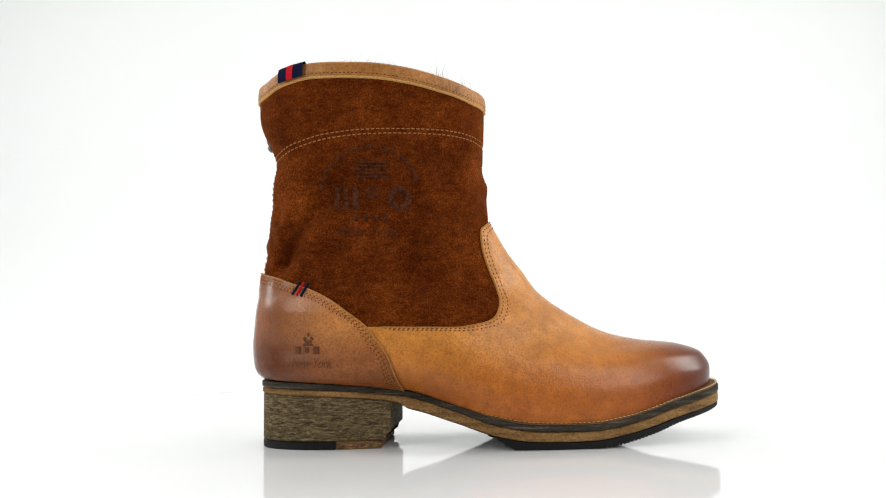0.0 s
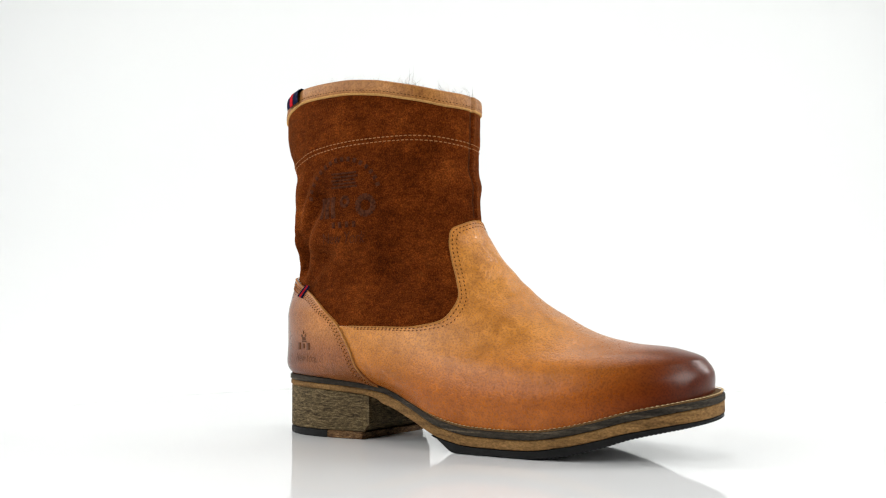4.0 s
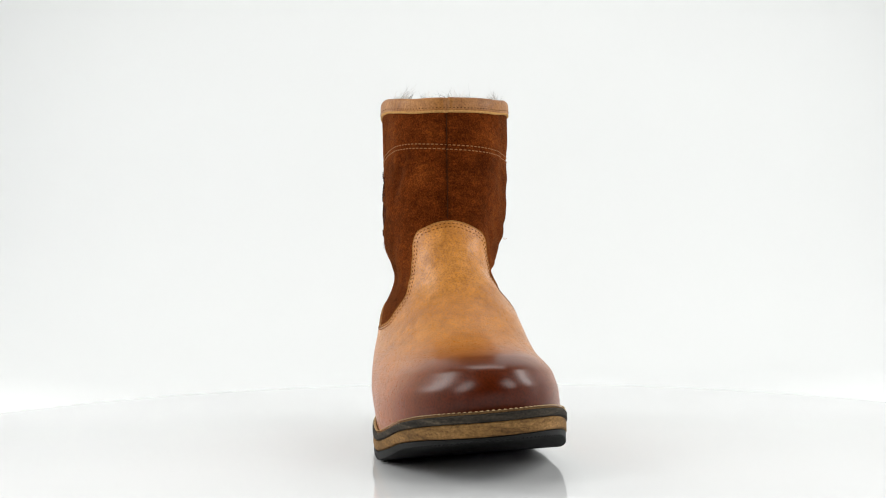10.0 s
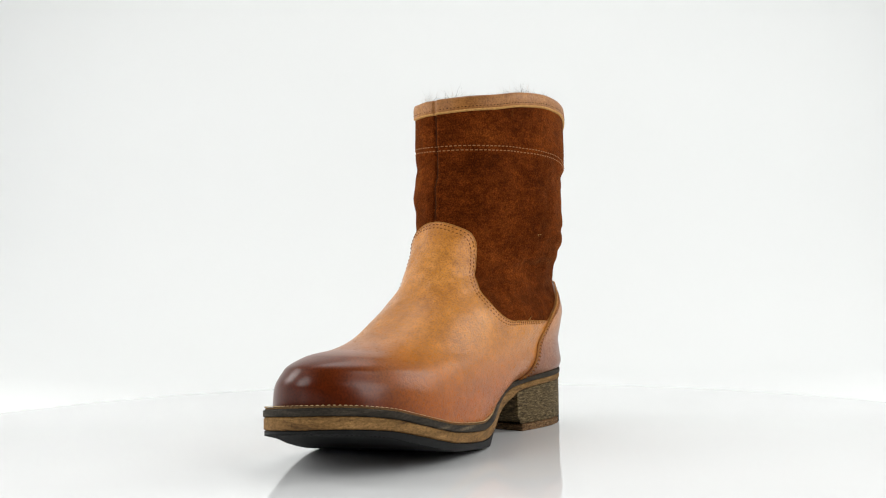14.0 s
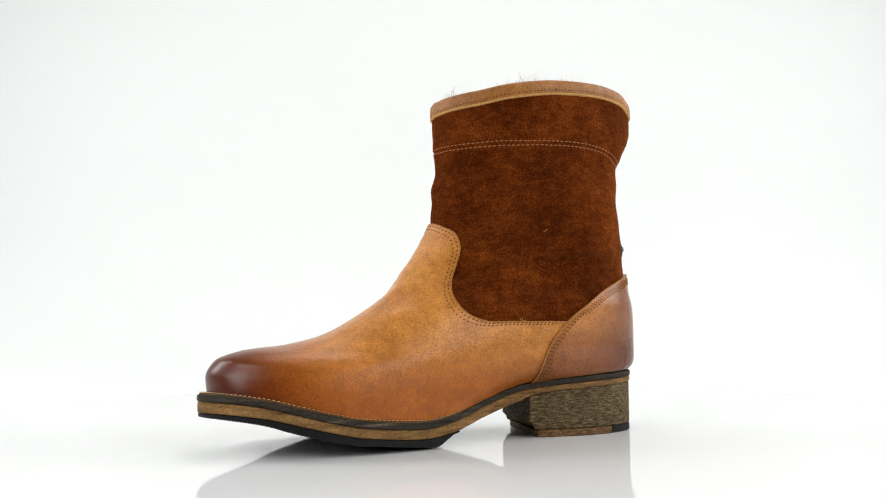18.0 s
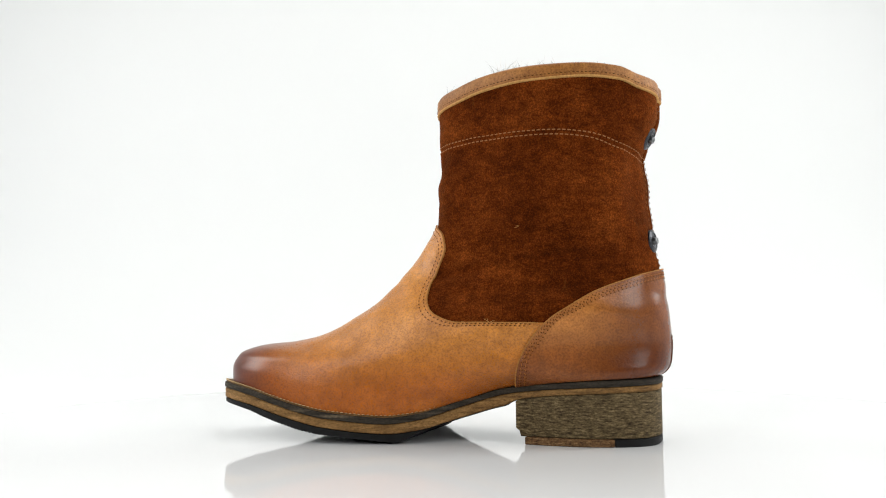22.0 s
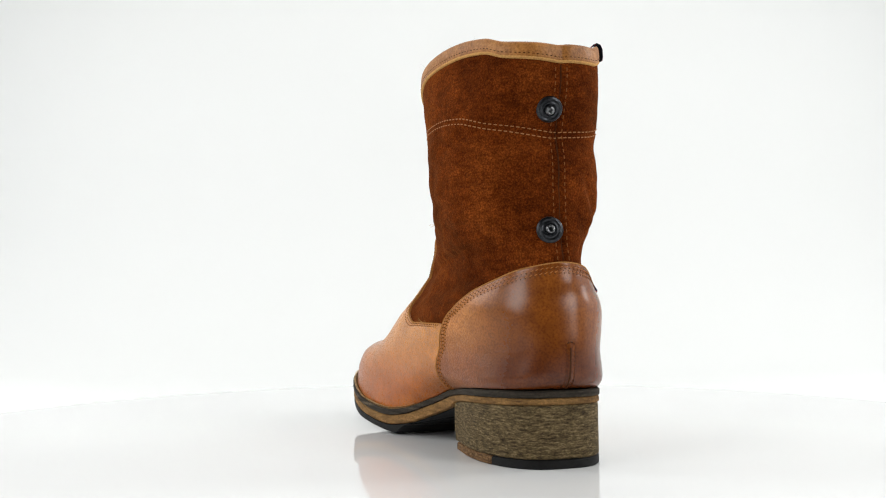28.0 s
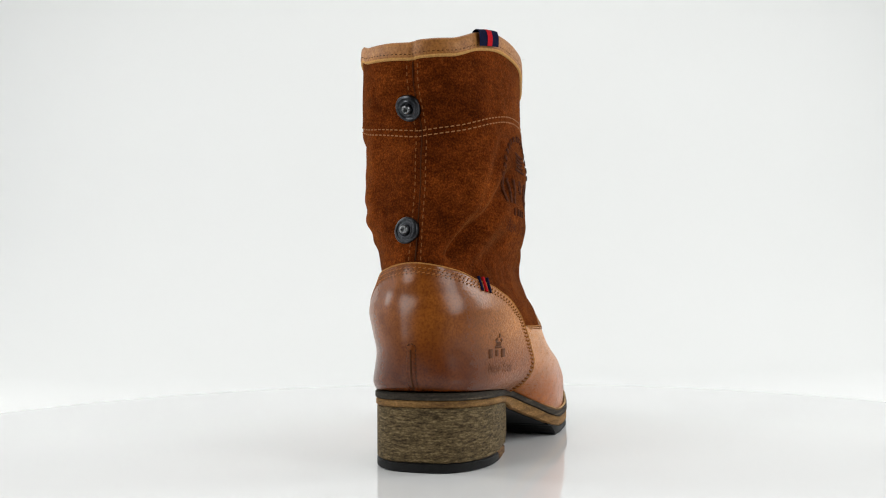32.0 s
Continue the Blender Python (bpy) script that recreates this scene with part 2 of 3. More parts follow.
def surface(phi, q):
    """The outer skin. phi: 0 at the toe, pi/2 inner side, pi at the heel; q: level above the sole's edge."""
    phi, q = np.broadcast_arrays(np.asarray(phi, float), np.asarray(q, float))
    c, s = np.cos(phi), np.sin(phi)
    xw = x_wide(q)
    reach = np.where(c > 0, x_front(q) - xw, xw - x_back(q))
    n = np.where(c > 0, n_front(q), n_back(q))
    x = xw + np.sign(c) * reach * np.abs(c) ** (2 / n)
    y = center(x) + lean(x, q) + waist(x, q, s > 0) * np.where(s > 0, w_in(q), w_out(q)) * np.sign(s) * np.abs(s) ** (2 / n)
    return np.stack([x, y, level_to_z(q, x) + twist(x, y, q)], -1)


def to_param(p):
    """Angle and level of points on or near the skin."""
    p = np.asarray(p, float)
    x, y, z = p[:, 0], p[:, 1], p[:, 2]
    q = z_to_level(z, x)
    for _ in range(6):
        q = np.clip(z_to_level(z - twist(x, y, np.clip(q, 0, 1)), x), 0, .235)
    xw = x_wide(q)
    front = x > xw
    n = np.where(front, n_front(q), n_back(q))
    u = np.abs(x - xw) / np.where(front, x_front(q) - xw, xw - x_back(q))
    dy = y - center(x) - lean(x, q)
    v = np.abs(dy) / (waist(x, q, dy > 0) * np.where(dy > 0, w_in(q), w_out(q)))
    on = np.clip(1 - np.clip(u, 0, 1) ** n, 0, 1) ** (1 / n)
    k = np.clip((u - .72) / .26, 0, 1)
    k = k * k * (3 - 2 * k)
    v = on * (1 - k) + v * k
    return np.column_stack([np.arctan2(np.sign(dy) * v ** (n / 2), np.where(front, 1, -1) * u ** (n / 2)), q])




AXIS = np.array((0.04141, 0.01548, 0.0))     # the turntable's axis in the boot's plan
YOKE = pch((-3.1416, -2.7, -2.25, -1.84, -1.475, -1.05, -.7, -.22, .2, .6, 1.1, 1.66, 2.0, 2.45, 3.1416),
           (.1730, .1752, .1804, .1851, .1876, .188, .1874, .1852, .1842, .1843, .1856, .1859, .184, .178, .1730))
CUFF = pch((-3.1416, -2.7, -2.35, -1.985, -1.63, -1.27, -.87, -.4, 0, .72, 1.15, 1.65, 2.0, 2.33, 2.57, 3.1416),
           (.2085, .2095, .2150, .2182, .2178, .2155, .2105, .2062, .2056, .2080, .2126, .2163, .2172, .2156, .2114, .2083))


def wrap(phi):
    return (phi + math.pi) % (2 * math.pi) - math.pi


SLACK = ((2.20, .045, .40, .025, -.0018), (.65, .030, .35, .014, -.0014), (-2.15, .042, .45, .022, .0020), (2.78, .152, .28, .026, -.0044), (-2.05, .118, .25, .016, -.0016), (1.05, .165, .30, .045, -.0020), (1.60, .165, .22, .050, .0008), (2.10, .205, .35, .025, -.0020), (2.00, .122, .32, .022, .0014),
         (-1.25, .205, .30, .022, -.0028), (1.95, .165, .25, .040, .0006), (-.55, .032, .35, .014, -.0014), (1.30, .150, .28, .050, -.0012), (-1.65, .160, .30, .032, -.0022), (-2.10, .195, .35, .030, -.0010))


def relief(phi, q, p):
    """Soft creases of the shaft and its two seams, in metres along the skin."""
    soft = np.clip((q - .066) / .02, 0, 1) * np.clip((.205 - q) / .02, 0, 1)
    out = np.array([noise.noise((a * 26, b * 26, c * 40)) for a, b, c in p]) * .0012
    out += np.array([noise.noise((a * 70 + 9, b * 70, c * 110)) for a, b, c in p]) * .0008
    out *= soft
    a = wrap(phi)
    out -= .0034 * np.exp(-((a + 2.48) / .33) ** 2 - ((q - .113) / .019) ** 2)
    out += .0026 * np.exp(-((a + 1.38) / .32) ** 2 - ((q - .118) / .024) ** 2)
    out -= .0015 * np.exp(-((a - 2.25) / .50) ** 2 - ((q - .158) / .022) ** 2)
    # folds: across the inner side, and slanting down from the print to the counter
    for level, deep, at, wide in ((.1200, .0009, 1.8, .7), (.1690, .0010, 2.1, .6), (.1060, .0014, 1.5, .7), (.1420, .0009, 1.9, .6), (.0930, .0010, 1.6, .6)):
        d = q - level - .006 * np.sin(a * 2.1 + level * 90)
        out -= deep * np.exp(-((a - at) / wide) ** 2) * (np.exp(-(d / .0035) ** 2) - .7 * np.exp(-((d - .006) / .004) ** 2))
    for a0, q0, a1, q1, deep in ((-2.02, .168, -2.55, .108, .0015), (-1.75, .120, -2.25, .094, .0010), (-2.75, .150, -2.35, .118, .0008), (-.95, .150, -.70, .176, .0010), (-1.35, .100, -1.0, .125, .0009)):
        px, py = (a - a0) * .045, q - q0
        lx, ly = (a1 - a0) * .045, q1 - q0
        size = math.hypot(lx, ly)
        along = np.clip((px * lx + py * ly) / size ** 2, 0, 1)
        side = (px * ly - py * lx) / size
        off = np.hypot(px - along * lx, py - along * ly)
        out -= deep * np.exp(-(off / .0038) ** 2)
        out += .8 * deep * np.exp(-((off - .007) / .005) ** 2) * (side > 0) * np.sin(along * math.pi)
    out -= .0035 * np.exp(-((a - .95) / .45) ** 2 - ((q - .135) / .026) ** 2)
    # slack of the worn-in shaft: where it swells and where it falls in
    for at, level, wide, high, by in SLACK:
        out += by * np.exp(-((a - at) / wide) ** 2 - ((q - level) / high) ** 2)
    # the deep fold behind the print, which swells in front of it
    px, py = (a + 1.80) * .045, q - .152
    along = np.clip((px * -.0338 + py * -.046) / .00326, 0, 1)
    ahead = (px * .046 - py * .0338) / .0571
    off = np.hypot(px + along * .0338, py + along * .046)
    out -= .0044 * np.exp(-(off / .0050) ** 2)
    out += .0016 * np.exp(-((off - .010) / .006) ** 2) * (ahead < 0) * np.sin(np.clip(along, .08, .92) * math.pi)
    out += .0014 * np.exp(-((off - .008) / .006) ** 2) * (ahead > 0) * np.sin(np.clip(along, .08, .92) * math.pi)
    out -= .0026 * np.clip(1 - q / .014, 0, 1) ** 2 * np.clip(-.35 - 1.4 * np.cos(phi), 0, 1)
    seam = np.clip((q - .134) / .004, 0, 1) * (p[:, 0] > 0)
    out -= .0013 * seam * np.exp(-((p[:, 1] - .0065) / .0010) ** 2)
    out += .0006 * seam * np.exp(-((p[:, 1] - .0095) / .0022) ** 2)
    back = np.clip((q - .10) / .004, 0, 1) * (p[:, 0] < 0)
    out -= .0011 * back * np.exp(-((p[:, 1] + .0004) / .0009) ** 2)
    out += .0004 * back * np.exp(-((p[:, 1] + .0045) / .0030) ** 2)
    out -= .0028 * np.clip((q - .105) / .012, 0, 1) * (.3 + .3 * np.clip((q - .175) / .02, 0, 1)) * (p[:, 0] < 0) * np.exp(-((p[:, 1] - .0020) / .0085) ** 2)
    out -= .0005 * soft * np.exp(-((q - YOKE(wrap(phi)) + .0014) / .0012) ** 2)
    return out


def skin(phi, q, lift=0.0):
    """Points on the boot's outside, lifted along the normal, about the turntable's axis."""
    phi, q = np.broadcast_arrays(np.asarray(phi, float), np.asarray(q, float))
    e = 1e-4
    p = surface(phi, q)
    du = surface(phi + e, q) - surface(phi - e, q)
    dv = surface(phi, q + e) - surface(phi, np.maximum(q - e, 0))
    n = np.cross(du, dv)
    n /= np.maximum(np.linalg.norm(n, axis=-1, keepdims=True), 1e-12)
    flat = relief(phi.ravel(), q.ravel(), p.reshape(-1, 3)).reshape(phi.shape)
    return p + n * (np.asarray(lift) + flat)[..., None] - AXIS, n


boot = tagged(new("ankle_boot"), "tan leather ankle boot with brown suede shaft on turntable", "boot")
LEVELS = np.concatenate([np.arange(0, .03, .0010), np.arange(.03, .062, .0005), np.arange(.062, .2235, .0010)])


def shaft():
    phi = np.linspace(0, 2 * math.pi, 421)[:-1]
    q = LEVELS[LEVELS > .045]
    cap = CUFF(wrap(phi)) + .004
    grid = np.minimum(q[:, None], cap[None, :])
    p, _ = skin(np.broadcast_to(phi, grid.shape), grid)
    rows, cols = grid.shape
    faces = []
    for i in range(rows - 1):
        a = i * cols + np.arange(cols)
        b = i * cols + (np.arange(cols) + 1) % cols
        faces.append(np.stack([a, b, b + cols, a + cols], 1))
    mesh_part("shaft", p.reshape(-1, 3), np.concatenate(faces), M_SUEDE, boot, "brown suede shaft")


def in_polygon(x, y, poly):
    ok = np.zeros(x.shape, bool)
    for (x0, y0), (x1, y1) in zip(poly, np.roll(poly, -1, 0)):
        if y0 != y1:
            ok ^= ((y0 > y) != (y1 > y)) & (x < (x1 - x0) * (y - y0) / (y1 - y0) + x0)
    return ok


def panel(name, line, middle, material, lift, thick, label):
    """A leather panel below the given edge line, with a cut rim; middle: the angle round which it lies."""
    edge = np.concatenate([line, [(line[-1, 0], -.01), (line[0, 0], -.01)]])
    phi = np.linspace(middle - math.pi * .8, middle + math.pi * .8, 400)
    lo, hi = line[:, 0].min() - .06, line[:, 0].max() + .06
    phi = phi[(phi > lo) & (phi < hi)]
    q = LEVELS[LEVELS < line[:, 1].max() + .003]
    Q, F = np.meshgrid(q, phi, indexing="ij")
    p = surface(F, Q)
    curve = np.concatenate([line, [(line[-1, 0], q_) for q_ in np.linspace(line[-1, 1], 0, 30)], [(line[0, 0], q_) for q_ in np.linspace(0, line[0, 1], 30)]])
    cp = surface(curve[:, 0], np.maximum(curve[:, 1], 0))
    flat = p.reshape(-1, 3)
    near, at = np.empty(len(flat)), np.empty(len(flat), int)
    for s in range(0, len(flat), 4000):
        d = np.linalg.norm(flat[s:s + 4000, None] - cp[None], axis=2)
        at[s:s + 4000] = d.argmin(1)
        near[s:s + 4000] = d.min(1)
    cell = np.maximum(np.linalg.norm(np.gradient(p, axis=0), axis=2), np.linalg.norm(np.gradient(p, axis=1), axis=2)).ravel()
    inner = in_polygon(F, Q + 1e-9, edge).ravel()
    snap = (near < cell * .56)
    Fs, Qs = F.ravel().copy(), Q.ravel().copy()
    Fs[snap], Qs[snap] = curve[at[snap], 0], np.maximum(curve[at[snap], 1], 0)
    ok = inner | snap
    quads = box_grid(len(q), len(phi))
    count = ok[quads].sum(1)
    mid = in_polygon(Fs[quads].mean(1), Qs[quads].mean(1) + 1e-9, edge)
    faces = [tuple(f[::-1]) for f in quads[(count == 4) & mid]]
    for f in quads[count == 3]:
        tri = [v for v in f if ok[v]]
        if in_polygon(np.array([Fs[tri].mean()]), np.array([Qs[tri].mean() + 1e-9]), edge)[0]:
            faces.append(tuple(tri[::-1]))
    used = np.unique(np.concatenate([np.array(f) for f in faces]))
    index = -np.ones(len(flat), int)
    index[used] = np.arange(len(used))
    faces = [tuple(index[list(f)]) for f in faces]
    # the rim tucks in a little, like a cut and pressed edge
    top, n = skin(Fs[used], Qs[used], lift)
    edges = {}
    for f in faces:
        for a, b in zip(f, f[1:] + f[:1]):
            edges[(a, b)] = 1
    border = [(a, b) for a, b in edges if (b, a) not in edges]
    low = {}
    verts = list(top)
    for a, b in border:
        for v in (a, b):
            if v not in low:
                low[v] = len(verts)
                verts.append(top[v] - n[v] * thick)
        faces.append((b, a, low[a], low[b]))
    mesh_part(name, verts, faces, material, boot, label)


def skin_line(keys, count, whole=False):
    """A soft line through points of the skin, as angle and level; whole: angles from 0 to 2 pi."""
    keys = np.array(keys, float)
    t = np.concatenate([[0], np.cumsum(np.linalg.norm(np.diff(keys, axis=0), axis=1))])
    m = np.gradient(keys, t, axis=0)
    s = np.linspace(0, t[-1], count)
    i = np.clip(np.searchsorted(t, s) - 1, 0, len(t) - 2)
    h = (t[i + 1] - t[i])[:, None]
    u = ((s - t[i]) / h[:, 0])[:, None]
    p = ((1 + 2 * u) * (1 - u) ** 2 * keys[i] + u * (1 - u) ** 2 * h * m[i]
         + u * u * (3 - 2 * u) * keys[i + 1] + u * u * (u - 1) * h * m[i + 1])
    line = to_param(p)
    if whole:
        line[:, 0] %= 2 * math.pi
    return line


VAMP = skin_line([(-.062, -.028, .0705), (-.035, -.035, .0712), (-.0103, -.037, .0713), (.0182, -.038, .0707), (.0438, -.035, .0712), (.0588, -.029, .0757), (.0628, -.0215, .086), (.0590, -.0165, .098),
                  (.0548, -.0145, .1105), (.0522, -.0135, .1222), (.0520, -.0115, .1290), (.0544, -.0055, .1325), (.0572, .0090, .1358), (.0548, .0205, .133), (.0495, .0275, .1285),
                  (.0478, .0290, .1195), (.0505, .0290, .109), (.0550, .0315, .0968), (.0555, .0365, .0885), (.0515, .0425, .0803), (.0400, .0470, .0742), (.0188, .048, .0731),
                  (-.0071, .047, .0729), (-.0173, .0455, .0727), (-.035, .042, .0725), (-.062, .030, .0715)], 560)
COUNTER = skin_line([(.0036, .031, .026), (.0028, .034, .0335), (-.0024, .0390, .0506), (-.0098, .0420, .0636), (-.0208, .0425, .0750), (-.0346, .0405, .0836), (-.0491, .036, .0918), (-.0661, .0259, .0987),
                     (-.0768, .0140, .1025), (-.0815, .0010, .1043), (-.0768, -.0135, .1022), (-.0645, -.0245, .0985), (-.0442, -.0330, .0908), (-.0272, -.0365, .0808), (-.0142, -.0365, .0710),
                     (-.0046, -.0360, .0580), (.0018, -.0340, .0451), (.0062, -.0300, .0350), (.0085, -.028, .027)], 520, True)


# ---- sole ----
def sole_ring(count=480, extra=0.0):
    """The sole's outline in plan: the upper's foot line, pushed out most at the forefoot."""
    phi = np.linspace(0, 2 * math.pi, count + 1)[:-1]
    p = surface(phi, np.zeros(count))[:, :2]
    t = np.roll(p, -1, 0) - np.roll(p, 1, 0)
    n = np.stack([t[:, 1], -t[:, 0]], 1) / np.linalg.norm(t, axis=1, keepdims=True)
    out = pch((-.09, -.06, .02, .07, .16, .2), (.0015, .0005, .0010, .0035, .0045, .0068))(p[:, 0])
    return p + n * (out + extra)[:, None]


def slab(name, ring, top, low, material, label, teeth=0.0):
    """A layer with the outline ring, from top(x) down to low(x), closed above and below."""
    n = len(ring)
    x = ring[:, 0]
    edge = min(0.0006, 0.25 * float(np.min(top(x) - low(x)) + 1e-4))
    mid = ring.mean(0)
    t = np.roll(ring, -1, 0) - np.roll(ring, 1, 0)
    nn = np.stack([t[:, 1], -t[:, 0]], 1) / np.linalg.norm(t, axis=1, keepdims=True)
    loops = []
    for push, z in ((-.0008, top(x)), (0, top(x) - edge), (0, low(x) + edge), (-.0008, low(x))):
        loops.append(np.column_stack([ring + nn * push, z]))
    if teeth:
        notch = teeth * (np.arange(n) % 4 < 2) * (x > .122)
        loops[2][:, 2] += notch
        loops[3][:, 2] += notch
    verts = np.concatenate(loops)
    verts[:, 2] += twist(verts[:, 0], verts[:, 1], 0 * verts[:, 0])
    verts = verts - AXIS
    faces = []
    for k in range(3):
        for i in range(n):
            j = (i + 1) % n
            faces.append((k * n + i, k * n + n + i, k * n + n + j, k * n + j))
    h = n // 2
    for base, flip in ((0, False), (3 * n, True)):
        for i in range(h):
            a, b, c, d = i, i + 1, (n - i - 1) % n, (n - i) % n
            f = [base + v for v in dict.fromkeys((a, b, c, d))]
            if len(f) > 2:
                faces.append(tuple(f if not flip else f[::-1]))
    return mesh_part(name, verts, faces, material, boot, label, smooth=False)


def clipped(ring, x0, slope=0.0, front=True, count=240):
    """The part of the outline before (or behind) a line across the sole, its cut edge straight, starting at its end."""
    d = ring[:, 0] - (x0 + slope * ring[:, 1])
    keep = d > 0 if front else d < 0
    n = len(ring)
    pts = []
    for i in range(n):
        j = (i + 1) % n
        if keep[i]:
            pts.append(ring[i])
        if keep[i] != keep[j]:
            t = d[i] / (d[i] - d[j])
            pts.append(ring[i] + (ring[j] - ring[i]) * t)
    pts = np.array(pts)
    length = np.concatenate([[0], np.cumsum(np.linalg.norm(np.diff(np.vstack([pts, pts[:1]]), axis=0), axis=1))])
    tip = int(np.argmax(pts[:, 0] if front else -pts[:, 0]))
    s = (np.linspace(0, length[-1], count + 1)[:-1] + length[tip]) % length[-1]
    closed = np.vstack([pts, pts[:1]])
    return np.column_stack([np.interp(s, length, closed[:, k]) for k in (0, 1)])


def sole():
    ring = sole_ring()
    thin = pch((-.09, -.005, .003, .010, .06, .13, .21), (.0080, .0083, .0090, .0112, .0106, .0100, .0112))
    slab("welt", clipped(sole_ring(extra=-.0012), .012), lambda x: feather(x) + .0003, lambda x: feather(x) - .0008, M_WELT, "thin pale welt strip")
    edge = clipped(sole_ring(extra=-.0013), .016, count=900)
    path = np.column_stack([edge, feather(edge[:, 0]) + .0006 + twist(edge[:, 0], edge[:, 1], 0 * edge[:, 0])]) - AXIS
    verts, faces = [], []
    for i in range(0, 900, 5):
        a, b = path[i], path[(i + 3) % 900]
        if np.linalg.norm(b - a) < .004 and edge[i, 0] > .0165:
            t = (b - a) / np.linalg.norm(b - a)
            w = np.array((t[1], -t[0], 0)) * .0007
            up = np.array((0, 0, .00025))
            o = len(verts)
            c = (a + b) / 2
            verts += [a - w, a + w, c - w + up, c + w + up, b - w, b + w]
            faces += [(o, o + 1, o + 3, o + 2), (o + 2, o + 3, o + 5, o + 4), (o + 1, o + 5, o + 3), (o, o + 2, o + 4)]
    mesh_part("welt_stitching", verts, faces, M_WELT_THREAD, boot, "pale welt stitching round the forefoot")
    slab("rand", ring, lambda x: feather(x) - .0007, lambda x: feather(x) - .0045, M_RAND, "dark stacked layer of the sole")
    slab("midsole", sole_ring(extra=-.0004), lambda x: feather(x) - .0046, lambda x: feather(x) - thin(x), M_MID, "tan midsole layer")
    under = pch((.045, .055, .062, .071, .118, .130, .140, .156, .17, .21), (.0125, .0090, .0050, .0003, .0003, .0013, .0034, .0078, .0122, .0190))
    slab("outsole", clipped(sole_ring(720, extra=-.0008), .0545, count=720), lambda x: feather(x) - thin(x) - .0001, lambda x: np.minimum(under(x), feather(x) - thin(x) - .0012), M_RUBBER, "black rubber outsole", teeth=.0006)
    shank = clipped(clipped(sole_ring(extra=-.0028), .0045, 0, True), .058, 0, False)
    slab("shank_cover", shank, lambda x: feather(x) - thin(x) - .0001, lambda x: feather(x) - thin(x) - .0007, M_RUBBER, "dark underside of the arch")
    heel_ring = sole_ring(extra=-.0010)
    block = slab("heel_block", clipped(heel_ring, .0000, .08, False), lambda x: feather(x) - thin(x) - .0001, lambda x: 0 * x + .0049, M_HEEL, "weathered stacked heel block")
    # the lower front corner of the heel is cut off
    for v in block.data.vertices:
        ahead = v.co.x + AXIS[0] - .08 * (v.co.y + AXIS[1])
        if ahead > -.0025 and v.co.z < .0052:
            v.co.x -= .0050
        elif ahead > -.0025 and v.co.z < .0090:
            v.co.z += .0045
    slab("heel_lift", clipped(clipped(heel_ring, -.0054, .08, False), -.044, -.37, True), lambda x: 0 * x + .0047, lambda x: 0 * x, M_LIFT, "front part of the heel lift")
    slab("heel_tip", clipped(heel_ring, -.0443, -.37, False), lambda x: 0 * x + .0047, lambda x: 0 * x, M_RUBBER, "black rubber heel tip")


# ---- cuff, lining ----
def cuff():
    phi = np.linspace(0, 2 * math.pi, 361)[:-1]
    low = CUFF(wrap(phi))
    rows = []
    for lift, up in ((.0002, .0002), (.0008, 0), (.0010, .0012), (.0011, .005), (.0008, .0078), (.0000, .0090), (-.0017, .0088), (-.0024, .0070), (-.0026, .002)):
        rows.append(skin(phi, low + up * (1 - .13 * np.exp(-((wrap(phi) - 2.3) / .7) ** 2)), lift)[0])
    p = np.concatenate(rows)
    n = len(phi)
    faces = []
    for k in range(len(rows) - 1):
        for i in range(n):
            j = (i + 1) % n
            faces.append((k * n + i, k * n + j, k * n + n + j, k * n + n + i))
    mesh_part("cuff", p, faces, M_CUFF, boot, "light tan leather binding of the top edge")
    rows = [skin(phi, low - .0006 + up, lift)[0] for lift, up in ((0, -.0002), (.0007, -.0001), (.0012, .0006), (.0009, .0012))]
    faces = []
    for k in range(3):
        for i in range(n):
            j = (i + 1) % n
            faces.append((k * n + i, k * n + j, k * n + n + j, k * n + n + i))
    mesh_part("cuff_edge", np.concatenate(rows), faces, M_RAW, boot, "pale raw edge of the binding")


